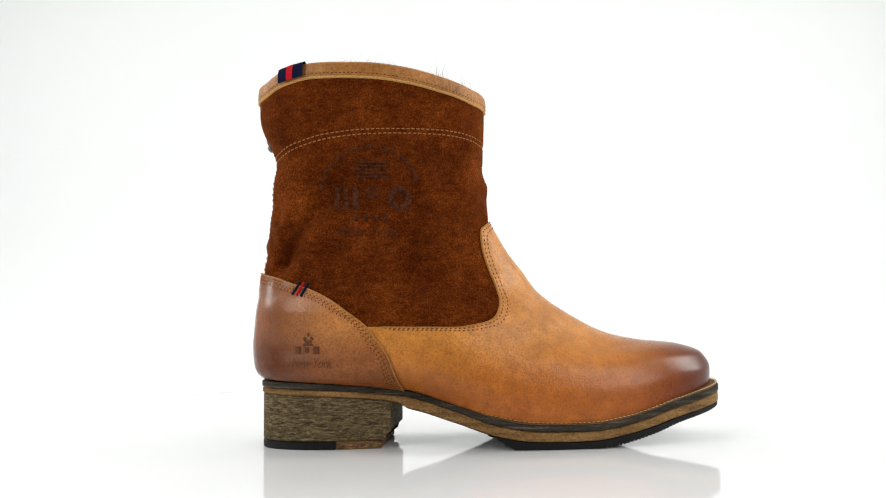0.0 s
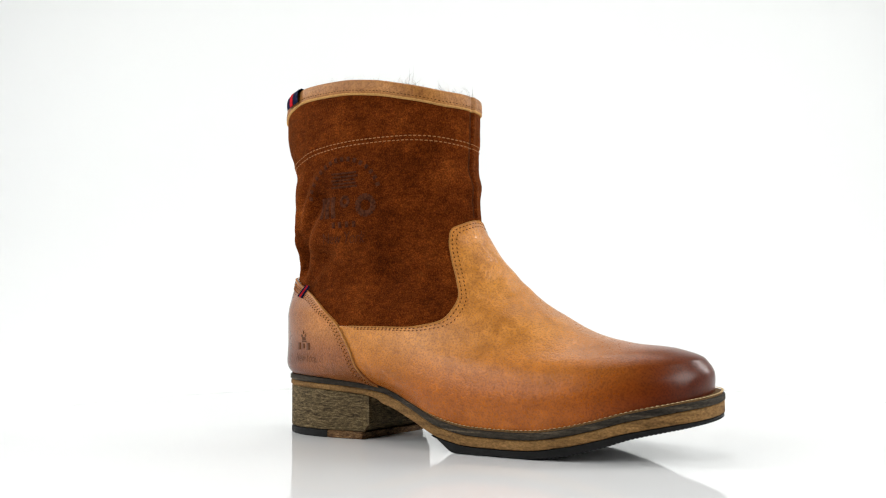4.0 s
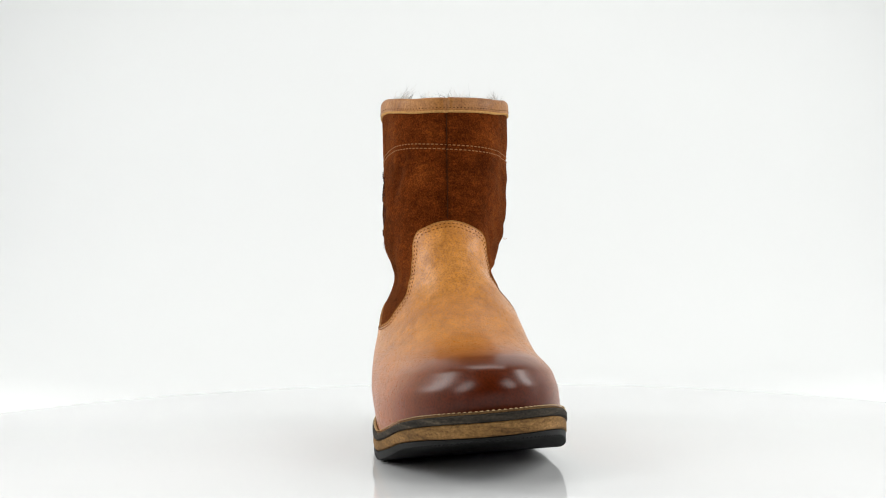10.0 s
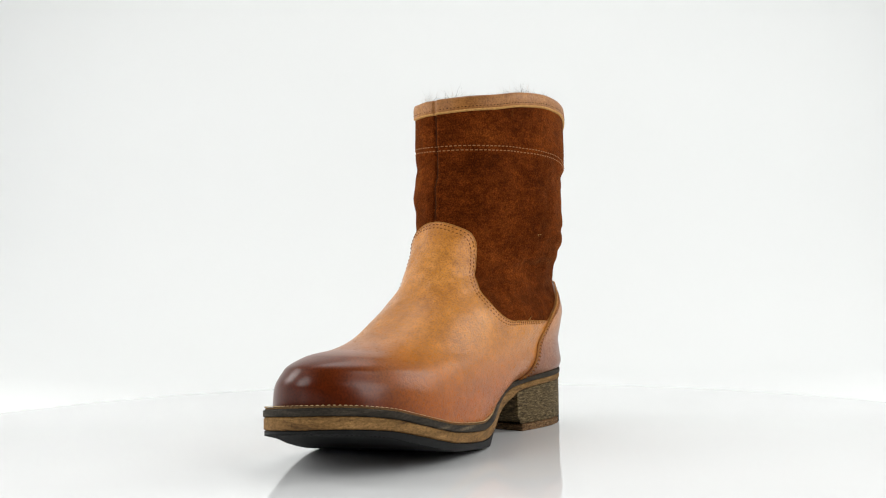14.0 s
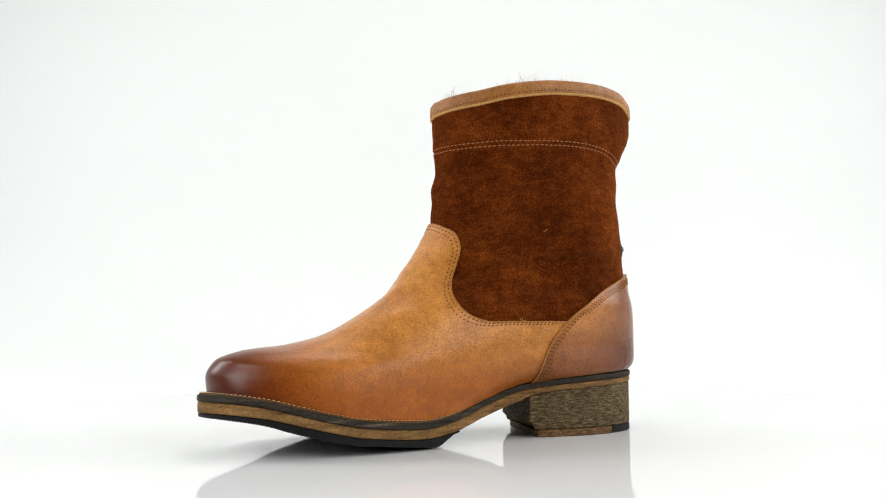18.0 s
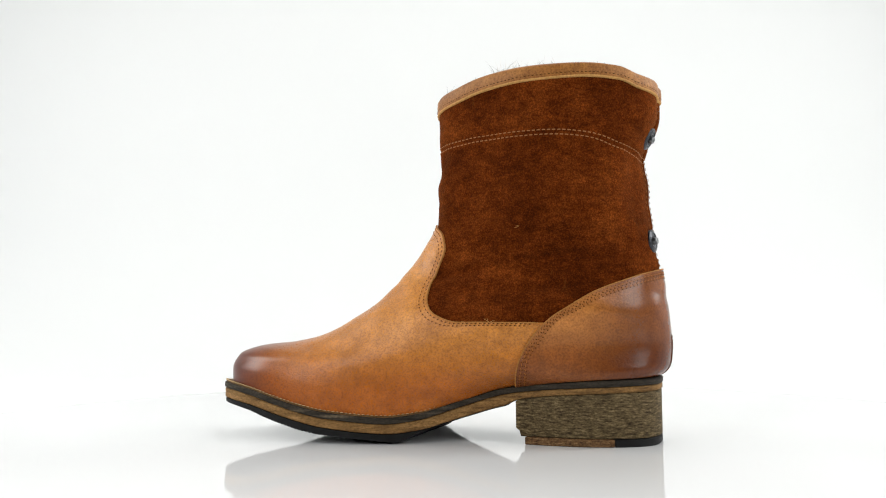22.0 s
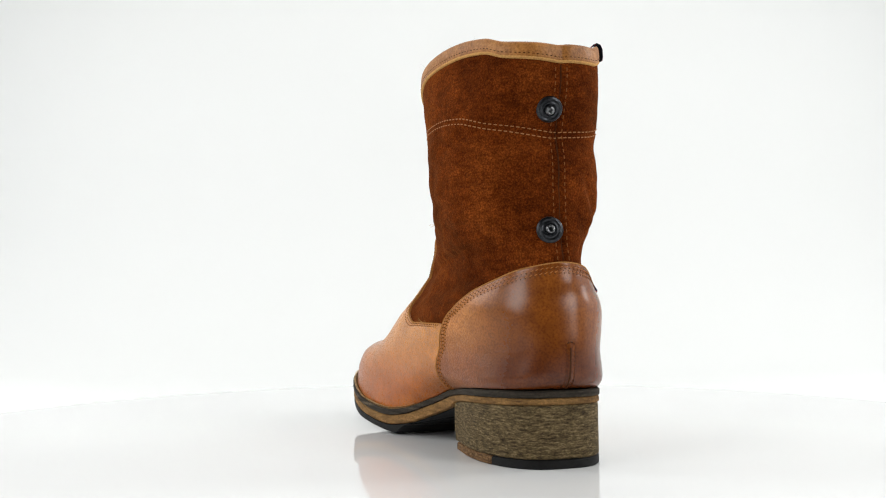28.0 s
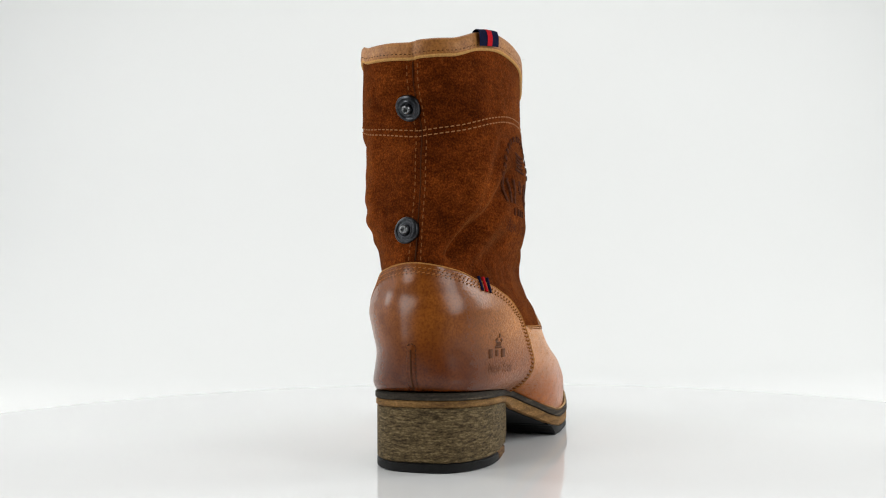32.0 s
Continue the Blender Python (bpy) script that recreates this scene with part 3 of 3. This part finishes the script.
def lining():
    phi = np.linspace(0, 2 * math.pi, 181)[:-1]
    n = len(phi)
    rows = []
    for d, up in [(-.0025, .006), (-.006, .004)] + [(-.0075, -.01 - .006 * k) for k in range(16)]:
        rows.append(skin(phi, CUFF(wrap(phi)) + up, d)[0])
    p = np.concatenate(rows)
    faces = []
    for k in range(len(rows) - 1):
        for i in range(n):
            j = (i + 1) % n
            faces.append((k * n + i, k * n + j, k * n + n + j, k * n + n + i))
    faces.append(tuple(range((len(rows) - 1) * n, len(rows) * n)))
    fur = mesh_part("lining", p, faces, M_FUR, boot, "off-white shearling lining")
    rng = random.Random(5)
    verts, faces = [], []
    count = 6500
    angles = np.array([rng.uniform(0, 2 * math.pi) for _ in range(count)])
    heights = np.array([rng.uniform(-.004, .006) for _ in range(count)])
    roots = skin(angles, CUFF(wrap(angles)) + heights, -np.array([rng.uniform(.003, .007) for _ in range(count)]))[0]
    for a, root in zip(angles, roots):
        clump = noise.noise((math.cos(a) * 3, math.sin(a) * 3, 4.0))
        long = rng.uniform(.0055, .0135) * min(1.3, max(.12, 1 + 2.0 * clump)) * (.35 + .65 * min(1, max(0, .7 + math.cos(a))))
        way = Vector((rng.gauss(0, .4) - (root[0] + .053) * 14, rng.gauss(0, .4) - (root[1] + .012) * 14, 1.2)).normalized()
        side = way.cross(Vector((rng.gauss(0, 1), rng.gauss(0, 1), 0.2))).normalized() * .00016
        b = len(verts)
        r = Vector(root)
        bend = r + way * long * .6 + Vector((rng.gauss(0, .0005), rng.gauss(0, .0005), 0))
        tip = bend + (way + Vector((rng.gauss(0, .5), rng.gauss(0, .5), -.2))).normalized() * long * .5
        verts += [r - side, r + side, bend - side * .7, bend + side * .7, tip]
        faces += [(b, b + 1, b + 3, b + 2), (b + 2, b + 3, b + 4)]
    half = len(faces) // 4 * 2
    mesh_part("fur", verts, faces[:half], M_FUR, boot, "wispy off-white fur above the rim")
    mesh_part("fur", verts, faces[half:half + half // 2], M_FUR_GREY, boot, "wispy grey fur above the rim")
    return fur


# ---- stitches and trims ----
def stitches(name, line, lift, material, long=.0020, gap=.0011, thick=.00033, slant=0.0, label=""):
    """Single stitches along a line (angle, level), each a small raised bar."""
    fine = np.array(line)
    p, n = skin(fine[:, 0], fine[:, 1], lift)
    s = np.concatenate([[0], np.cumsum(np.linalg.norm(np.diff(p, axis=0), axis=1))])
    verts, faces = [], []
    at = 0.0
    while at + long < s[-1]:
        a, b = (np.array([np.interp(v, s, p[:, k]) for k in range(3)]) for v in (at, at + long))
        m = np.array([np.interp(at, s, n[:, k]) for k in range(3)])
        t = (b - a) / max(np.linalg.norm(b - a), 1e-9)
        w = np.cross(m, t) * thick
        b = b + w * slant
        o = len(verts)
        c = (a + b) / 2
        for q_, k in ((a, .0), (c * .5 + a * .5, 1.0), (c * .5 + b * .5, 1.0), (b, .0)):
            verts += [q_ - w - m * thick * .6, q_ + m * thick * (k - .2) , q_ + w - m * thick * .6]
        for k in range(3):
            d = o + 3 * k
            faces += [(d, d + 1, d + 4, d + 3), (d + 1, d + 2, d + 5, d + 4)]
        at += long + gap
    return mesh_part(name, verts, faces, material, boot, label, smooth=True)


def shifted(line, by):
    """The line moved sideways on the skin by metres."""
    p = surface(line[:, 0], np.maximum(line[:, 1], 0))
    e = 1e-3
    du = np.linalg.norm(surface(line[:, 0] + e, line[:, 1]) - surface(line[:, 0] - e, line[:, 1]), axis=1) / (2 * e)
    dv = np.linalg.norm(surface(line[:, 0], line[:, 1] + e) - surface(line[:, 0], line[:, 1] - e), axis=1) / (2 * e)
    m = np.column_stack([line[:, 0] * 1.0, line[:, 1]])
    t = np.gradient(m, axis=0) * np.column_stack([du, dv])
    t /= np.maximum(np.linalg.norm(t, axis=1, keepdims=True), 1e-9)
    return np.column_stack([line[:, 0] + t[:, 1] * by / du, line[:, 1] - t[:, 0] * by / dv])


def ribbon(name, line, wide, lift, thick, material, parent=None, label=""):
    """A flat strip along a line on the skin."""
    line = np.array(line, float)
    p, n = skin(line[:, 0], line[:, 1], lift)
    t = np.gradient(p, axis=0)
    t /= np.maximum(np.linalg.norm(t, axis=1, keepdims=True), 1e-9)
    w = np.cross(n, t) * wide / 2
    rows = [p - w - n * thick, p - w * .9, p, p + w * .9, p + w - n * thick]
    verts = np.stack(rows, 1).reshape(-1, 3)
    return mesh_part(name, verts, [tuple(f[::-1]) for f in box_grid(len(line), 5)], material, parent or boot, label)


def seams():
    phi = np.linspace(-math.pi, math.pi, 700)
    yoke = np.column_stack([phi, YOKE(phi)])
    stitches("yoke_stitching", yoke, .0002, M_THREAD, .0019, .0011, .00033, label="tan double stitching of the yoke")
    stitches("yoke_stitching", shifted(yoke, .0028), .0002, M_THREAD, .0019, .0011, .00033)
    phi = np.linspace(-math.pi, math.pi, 700)
    stitches("cuff_stitching", np.column_stack([phi, CUFF(phi) + .0022]), .0012, M_DARK, .0012, .0012, .00020)
    inner = VAMP[(VAMP[:, 0] > -1.80) & (VAMP[:, 0] < 1.84)]
    for by in (.0018, .0042):
        stitches("vamp_stitching", shifted(inner, by), .0012, M_BROWN, .0017, .0010, .00036, label="brown double stitching")
        stitches("needle_holes", shifted(inner, by)[4:], .00126, M_HOLE, .0010, .0017, .00046)
    for by in (.0028, .0053):
        stitches("counter_stitching", shifted(COUNTER, by), .0023, M_SEW, .0019, .0007, .00050, slant=1.2, label="brown double stitching")
        stitches("needle_holes", shifted(COUNTER, by + .0003)[6:], .00246, M_HOLE, .0009, .0017, .00052, slant=-1.0)
        stitches("needle_holes", shifted(COUNTER, by - .0006)[3:], .00246, M_HOLE, .0007, .0019, .00036, slant=1.0)
    ribbon("vamp_edge", shifted(inner, .0002), .0007, .00135, .0007, M_EDGE, label="pale cut edge of the vamp")
    ribbon("counter_edge", shifted(COUNTER, .0003), .0007, .00255, .0008, M_EDGE, label="pale cut edge of the counter")
    z = np.linspace(.1055, .2070, 300)
    for y in (.0028, -.0034):
        col = to_param(np.column_stack([x_back(z), np.full(300, y) + .0006 * np.sin(z * 70), z]))
        stitches("back_seam_stitching", col, .0004, M_SEAM, .0019, .0017, .00028)
    # the closed seams themselves, dark grooves in the suede
    front = np.linspace(.1375, .2045, 120)
    ribbon("front_seam", to_param(np.column_stack([x_front(front), np.full(120, .0066), front])), .0005, .0006, .0006, M_DARK, label="dark closed front seam")
    ribbon("back_seam", to_param(np.column_stack([x_back(z), np.full(300, -.0004) + .0006 * np.sin(z * 70), z])), .0005, .0005, .0006, M_DARK, label="dark closed back seam")
    # a raised strip over the heel's closing seam, sewn round in a loop
    y = np.linspace(.001, .0440, 40)
    ribbon("heel_seam", np.column_stack([np.full(40, math.pi), y]), .0056, .0025, .0012, M_COUNTER, label="short stitched back seam")
    ribbon("heel_seam_groove", np.column_stack([np.full(40, math.pi), y * .93]), .0009, .0028, .0006, M_DARK)
    turn = np.linspace(0, math.pi, 40)
    loop = np.concatenate([np.column_stack([np.full(40, .0021), np.linspace(.001, .0430, 40)]), np.column_stack([.0021 * np.cos(turn), .0430 + .0026 * np.sin(turn)])[1:-1],
                           np.column_stack([np.full(40, -.0021), np.linspace(.0430, .001, 40)])])
    x = x_back(loop[:, 1])
    loop = to_param(np.column_stack([x, loop[:, 0], level_to_z(loop[:, 1], x)]))
    loop[:, 0] %= 2 * math.pi
    stitches("heel_seam_stitching", loop, .0025, M_DARK, .0015, .0006, .00035)


def rivet(y, z):
    (a, q), = to_param(np.array([(x_back(z), y, z)]))
    p, n = skin(np.array([a]), np.array([q]), 0)
    p, n = Vector(p[0]), (Vector(n[0]) + Vector((0, .10, 0))).normalized()
    turn = n.to_track_quat("Z", "Y").to_matrix()
    k = 32

    def turned(prof):
        verts = [p + turn @ Vector((r * math.cos(2 * math.pi * i / k), r * math.sin(2 * math.pi * i / k), z)) for r, z in prof for i in range(k)]
        return verts, [(r * k + i, r * k + k + i, r * k + k + (i + 1) % k, r * k + (i + 1) % k) for r in range(len(prof) - 1) for i in range(k)]

    cap = mesh_part("rivet", *turned([(.0014, .0006), (.0032, .0006), (.0035, .0011), (.0040, .0011), (.0043, .0006), (.0051, .0006), (.0054, .0012), (.0058, .0013), (.0061, .0009), (.0066, .0009), (.0070, .0004), (.0070, -.0036)]),
                    M_METAL, boot, "dark gunmetal snap rivet")
    mesh_part("stud", *turned([(0, .0016), (.0005, .0013), (.0009, .0016), (.0012, .0033), (.0018, .0034), (.0023, .0027), (.0024, .0004)]), M_STEEL, cap, "worn steel stud")


def tab():
    mid = -2.24
    q0 = float(CUFF(mid))
    path = [(.0010, .0027), (.003, .0031), (.0065, .0031), (.0094, .0022), (.0106, .0002), (.0100, -.0020), (.006, -.0036), (.001, -.0036)]
    cols = np.linspace(-.0068, .0068, 25)
    def strip(lo, hi, extra, material, name, parent, label):
        c = cols[(cols >= lo - 1e-6) & (cols <= hi + 1e-6)]
        rows = []
        for up, lift in path:
            rows.append(skin(mid + c / .048, np.full(len(c), q0 + up) + c * .22, np.full(len(c), lift + (extra if lift > 0 else -extra)))[0])
        return mesh_part(name, np.concatenate(rows), box_grid(len(path), len(c)), material, parent, label)
    band = strip(-.0068, .0068, 0, M_NAVY, "pull_tab", boot, "navy ribbon tab with a red stripe")
    strip(-.0018, .0018, .0003, M_RED, "stripe", band, "red stripe")


def loose_threads():
    """A few stray fibres on the suede."""
    rng = random.Random(11)
    spots = [(.0140, .0480, .0731, 5, .004), (-.0044, .0430, .1302, 2, .0035), (-.0215, .0410, .0735, 3, .003), (.0520, .0260, .1310, 2, .003), (.0300, .0455, .0732, 3, .003)]
    for x, y, z, count, long in spots:
        (a, q), = to_param(np.array([(x, y, z)]))
        p, n = skin(np.array([a]), np.array([q]), .0008)
        verts, faces = [], []
        for _ in range(count):
            way = Vector(n[0]) + Vector((rng.gauss(0, .9), rng.gauss(0, .9), rng.gauss(0, .9)))
            pts = [Vector(p[0])]
            for _ in range(5):
                way = (way.normalized() + Vector((rng.gauss(0, .35), rng.gauss(0, .35), rng.gauss(-.1, .35)))).normalized()
                pts.append(pts[-1] + way * long / 5)
            for c, d in zip(pts, pts[1:]):
                w = (d - c).cross(Vector((.3, .5, .8))).normalized() * .00013
                u = (d - c).cross(w).normalized() * .00013
                o = len(verts)
                verts += [c - w, c + w, c + u, d - w, d + w, d + u]
                faces += [(o, o + 1, o + 4, o + 3), (o + 1, o + 2, o + 5, o + 4), (o + 2, o, o + 3, o + 5)]
        mesh_part("loose_thread", verts, faces, M_RAW, boot, "stray pale fibres")


def trims():
    # three thread bars over the counter's edge
    for k, material in enumerate((M_NAVY, M_RED, M_NAVY)):
        x, z = -.0585 + .0027 * k, .0895 - .0006 * k
        t = np.linspace(0, 1, 12)
        line = to_param(np.column_stack([x + .0036 * t, np.full(12, -.036), z + .0082 * t]))
        ribbon("thread_bar", line, .0011, .0034, .0012, material, label="red thread bar" if material is M_RED else "navy thread bar")

    def on_side(x, z):
        """Angle and level on the outer side, from the side view."""
        y = np.full(len(x), -.036)
        for _ in range(8):
            y = surface(*to_param(np.column_stack([x, y, z])).T)[:, 1]
        return to_param(np.column_stack([x, y, z]))

    def dash(name, material, x0, z0, x1, z1, wide, lift, count=8):
        ribbon(name, on_side(np.linspace(x0, x1, count), np.linspace(z0, z1, count)), wide, lift, .0006, material)

    def words(name, material, body, x, z, wide, high, lift, shear=.35):
        """Handwritten words laid on the outer side, their first letter at x, their foot line at z."""
        curve = bpy.data.curves.new(name, "FONT")
        curve.body, curve.shear, curve.resolution_u, curve.offset = body, shear, 3, -0.012
        sample = new(name, curve)
        me = bpy.data.meshes.new_from_object(sample.evaluated_get(bpy.context.evaluated_depsgraph_get()))
        bpy.data.objects.remove(sample)
        v = np.array([tuple(c.co) for c in me.vertices])
        size = v.max(0) - v.min(0)
        u = (v - v.min(0)) / np.maximum(size, 1e-6)
        p, _ = skin(*on_side(x + wide * u[:, 0], z + high * u[:, 1]).T, lift)
        mesh_part(name, p, [tuple(f.vertices) for f in me.polygons], material, boot)
        bpy.data.meshes.remove(me)

    words("pressed_words", M_EMBOSS, "New York", -.0580, .0480, .0235, .0050, .0026)
    words("faded_words", M_PRINT, "New York", -.0320, .1235, .0360, .0068, .0007)
    # pressed mark on the counter: a crest of lozenges over a row of blocks
    for x0, z0, x1, z1, w in ((0, .0080, 0, .0100, .0016), (-.0030, .0062, -.0014, .0076, .0018), (.0030, .0062, .0014, .0076, .0018), (-.0022, .0048, .0022, .0048, .0022), (-.0030, .0028, .0030, .0028, .0012),
                              (-.0062, -.0034, -.0062, .0018, .0040), (-.0010, -.0026, -.0010, .0012, .0032), (.0046, -.0034, .0046, .0018, .0044)):
        dash("pressed_mark", M_EMBOSS, -.0480 + x0, .0585 + z0, -.0480 + x1, .0585 + z1, w, .0025, 5)
    # faded print on the suede: an arc of blocks, a striped panel, large blocks, a row of small ones
    for k in range(16):
        u = math.radians(172 - 10.2 * k)
        x, z = -.0132 + .0285 * math.cos(u), .1494 + .0270 * math.sin(u)
        dx, dz = .0012 * math.sin(u), -.0012 * math.cos(u)
        dash("faded_print", M_PRINT, x - dx, z - dz, x + dx, z + dz, .0030, .0006, 4)
    for k in range(5):
        dash("faded_print", M_PRINT, -.0218 + .0012 * (k % 2), .1585 + k * .0022, -.0010 - .0012 * (k % 3), .1585 + k * .0022, .0012, .0006, 14)
    for x in (-.0325, -.0268, -.0211):
        dash("faded_print", M_PRINT, x, .1392, x, .1528, .0038, .0004, 10)
    for x, z, size, wide in ((.0045, .1460, .0056, .0040), (-.0112, .1492, .0030, .0022)):
        for k in range(10):
            u, v = math.tau * k / 10, math.tau * (k + 1) / 10
            dash("faded_print", M_PRINT, x + size * math.cos(u), z + size * math.sin(u), x + size * math.cos(v), z + size * math.sin(v), wide, .0004, 4)
    for k in range(4):
        dash("faded_print", M_PRINT, -.0210 + k * .0056, .1330, -.0210 + k * .0056, .1366, .0024, .0006, 5)


# ---- the studio ----
def turned_part(name, prof, material, parent, label="", count=200):
    """A ring swept round the upright axis from a profile of (radius, height)."""
    verts, faces = [], []
    for r, z in prof:
        verts += [(r * math.cos(2 * math.pi * i / count), r * math.sin(2 * math.pi * i / count), z) for i in range(count)]
    for k in range(len(prof) - 1):
        for i in range(count):
            j = (i + 1) % count
            faces.append((k * count + i, k * count + count + i, k * count + count + j, k * count + j))
    return mesh_part(name, verts, faces, material, parent, label)


table = tagged(new("turntable"), "round glossy white turntable under the boot", "turntable")
turned_part("plate", [(0, 0), (.2, 0), (.405, 0)], M_TABLE, table, "glossy white acrylic plate")
turned_part("rim", [(.4052, 0), (.4062, -.0003), (.4066, -.0010), (.4066, -.0035), (.3, -.0035)], M_TABLE, table, "white rounded rim")


def studio():
    # a white tent: swept floor and back, sides, top and front
    prof = [(-.45, -.004), (.55, -.004)] + [(.55 + .35 * math.sin(a), -.004 + .35 * (1 - math.cos(a))) for a in np.linspace(.1, math.pi / 2, 16)] + [(.90, 1.5)]
    verts = [(x, y, z) for y, z in prof for x in (-1.1, 1.1)]
    sweep = mesh_part("backdrop", verts, [(2 * i, 2 * i + 1, 2 * i + 3, 2 * i + 2) for i in range(len(prof) - 1)], M_PAPER)
    tagged(sweep, "seamless white paper sweep", "backdrop", kind="structure")
    tent, room = "white fabric side of a light tent", "dark wall of the room behind the tent"
    for name, a, b, paint, label in (
            ("wall_left", (-1.12, -.45, -.02), (-1.10, .95, 1.5), M_PAPER, tent), ("wall_right", (1.10, -.45, -.02), (1.12, .95, 1.5), M_PAPER, tent),
            ("ceiling", (-1.12, -.45, 1.5), (1.12, .95, 1.52), M_PAPER, tent),
            ("wall_front", (-1.10, -2.02, -.02), (1.10, -2.0, 1.5), M_ROOM, room), ("wall_room_left", (-1.12, -2.02, -.02), (-1.10, -.451, 1.5), M_ROOM, room),
            ("wall_room_right", (1.10, -2.02, -.02), (1.12, -.451, 1.5), M_ROOM, room), ("ceiling_room", (-1.12, -2.02, 1.5), (1.12, -.451, 1.52), M_ROOM, room),
            ("floor", (-1.12, -2.02, -.040), (1.12, -.451, -.0205), M_ROOM, "dark floor in front of the tent")):
        bm = bmesh.new()
        bmesh.ops.create_cube(bm, size=1)
        for v in bm.verts:
            v.co = [a[k] if v.co[k] < 0 else b[k] for k in range(3)]
        me = bpy.data.meshes.new(name)
        bm.to_mesh(me)
        bm.free()
        me.materials.append(paint)
        tagged(new(name, me), label, "floor" if name == "floor" else "wall", kind="structure")


studio()
shaft()
panel("vamp", VAMP, 0, M_VAMP, .0011, .0016, "tan waxed leather vamp with a dark burnished toe")
panel("heel_counter", COUNTER, math.pi, M_COUNTER, .0023, .0020, "burnished brown leather heel counter")
sole()
cuff()
lining()
seams()
rivet(.0050, .1838)
rivet(.0062, .1213)
tab()
trims()
loose_threads()


def motions():
    rows = []
    for k in range(33):
        rows.append((k, pose(0, 0, 0, 0, 0, 1.45 - 9.015 * k + 1.048 * math.sin(.15734 * k))))
    walk(boot, rows)
    walk(table, rows)


motions()
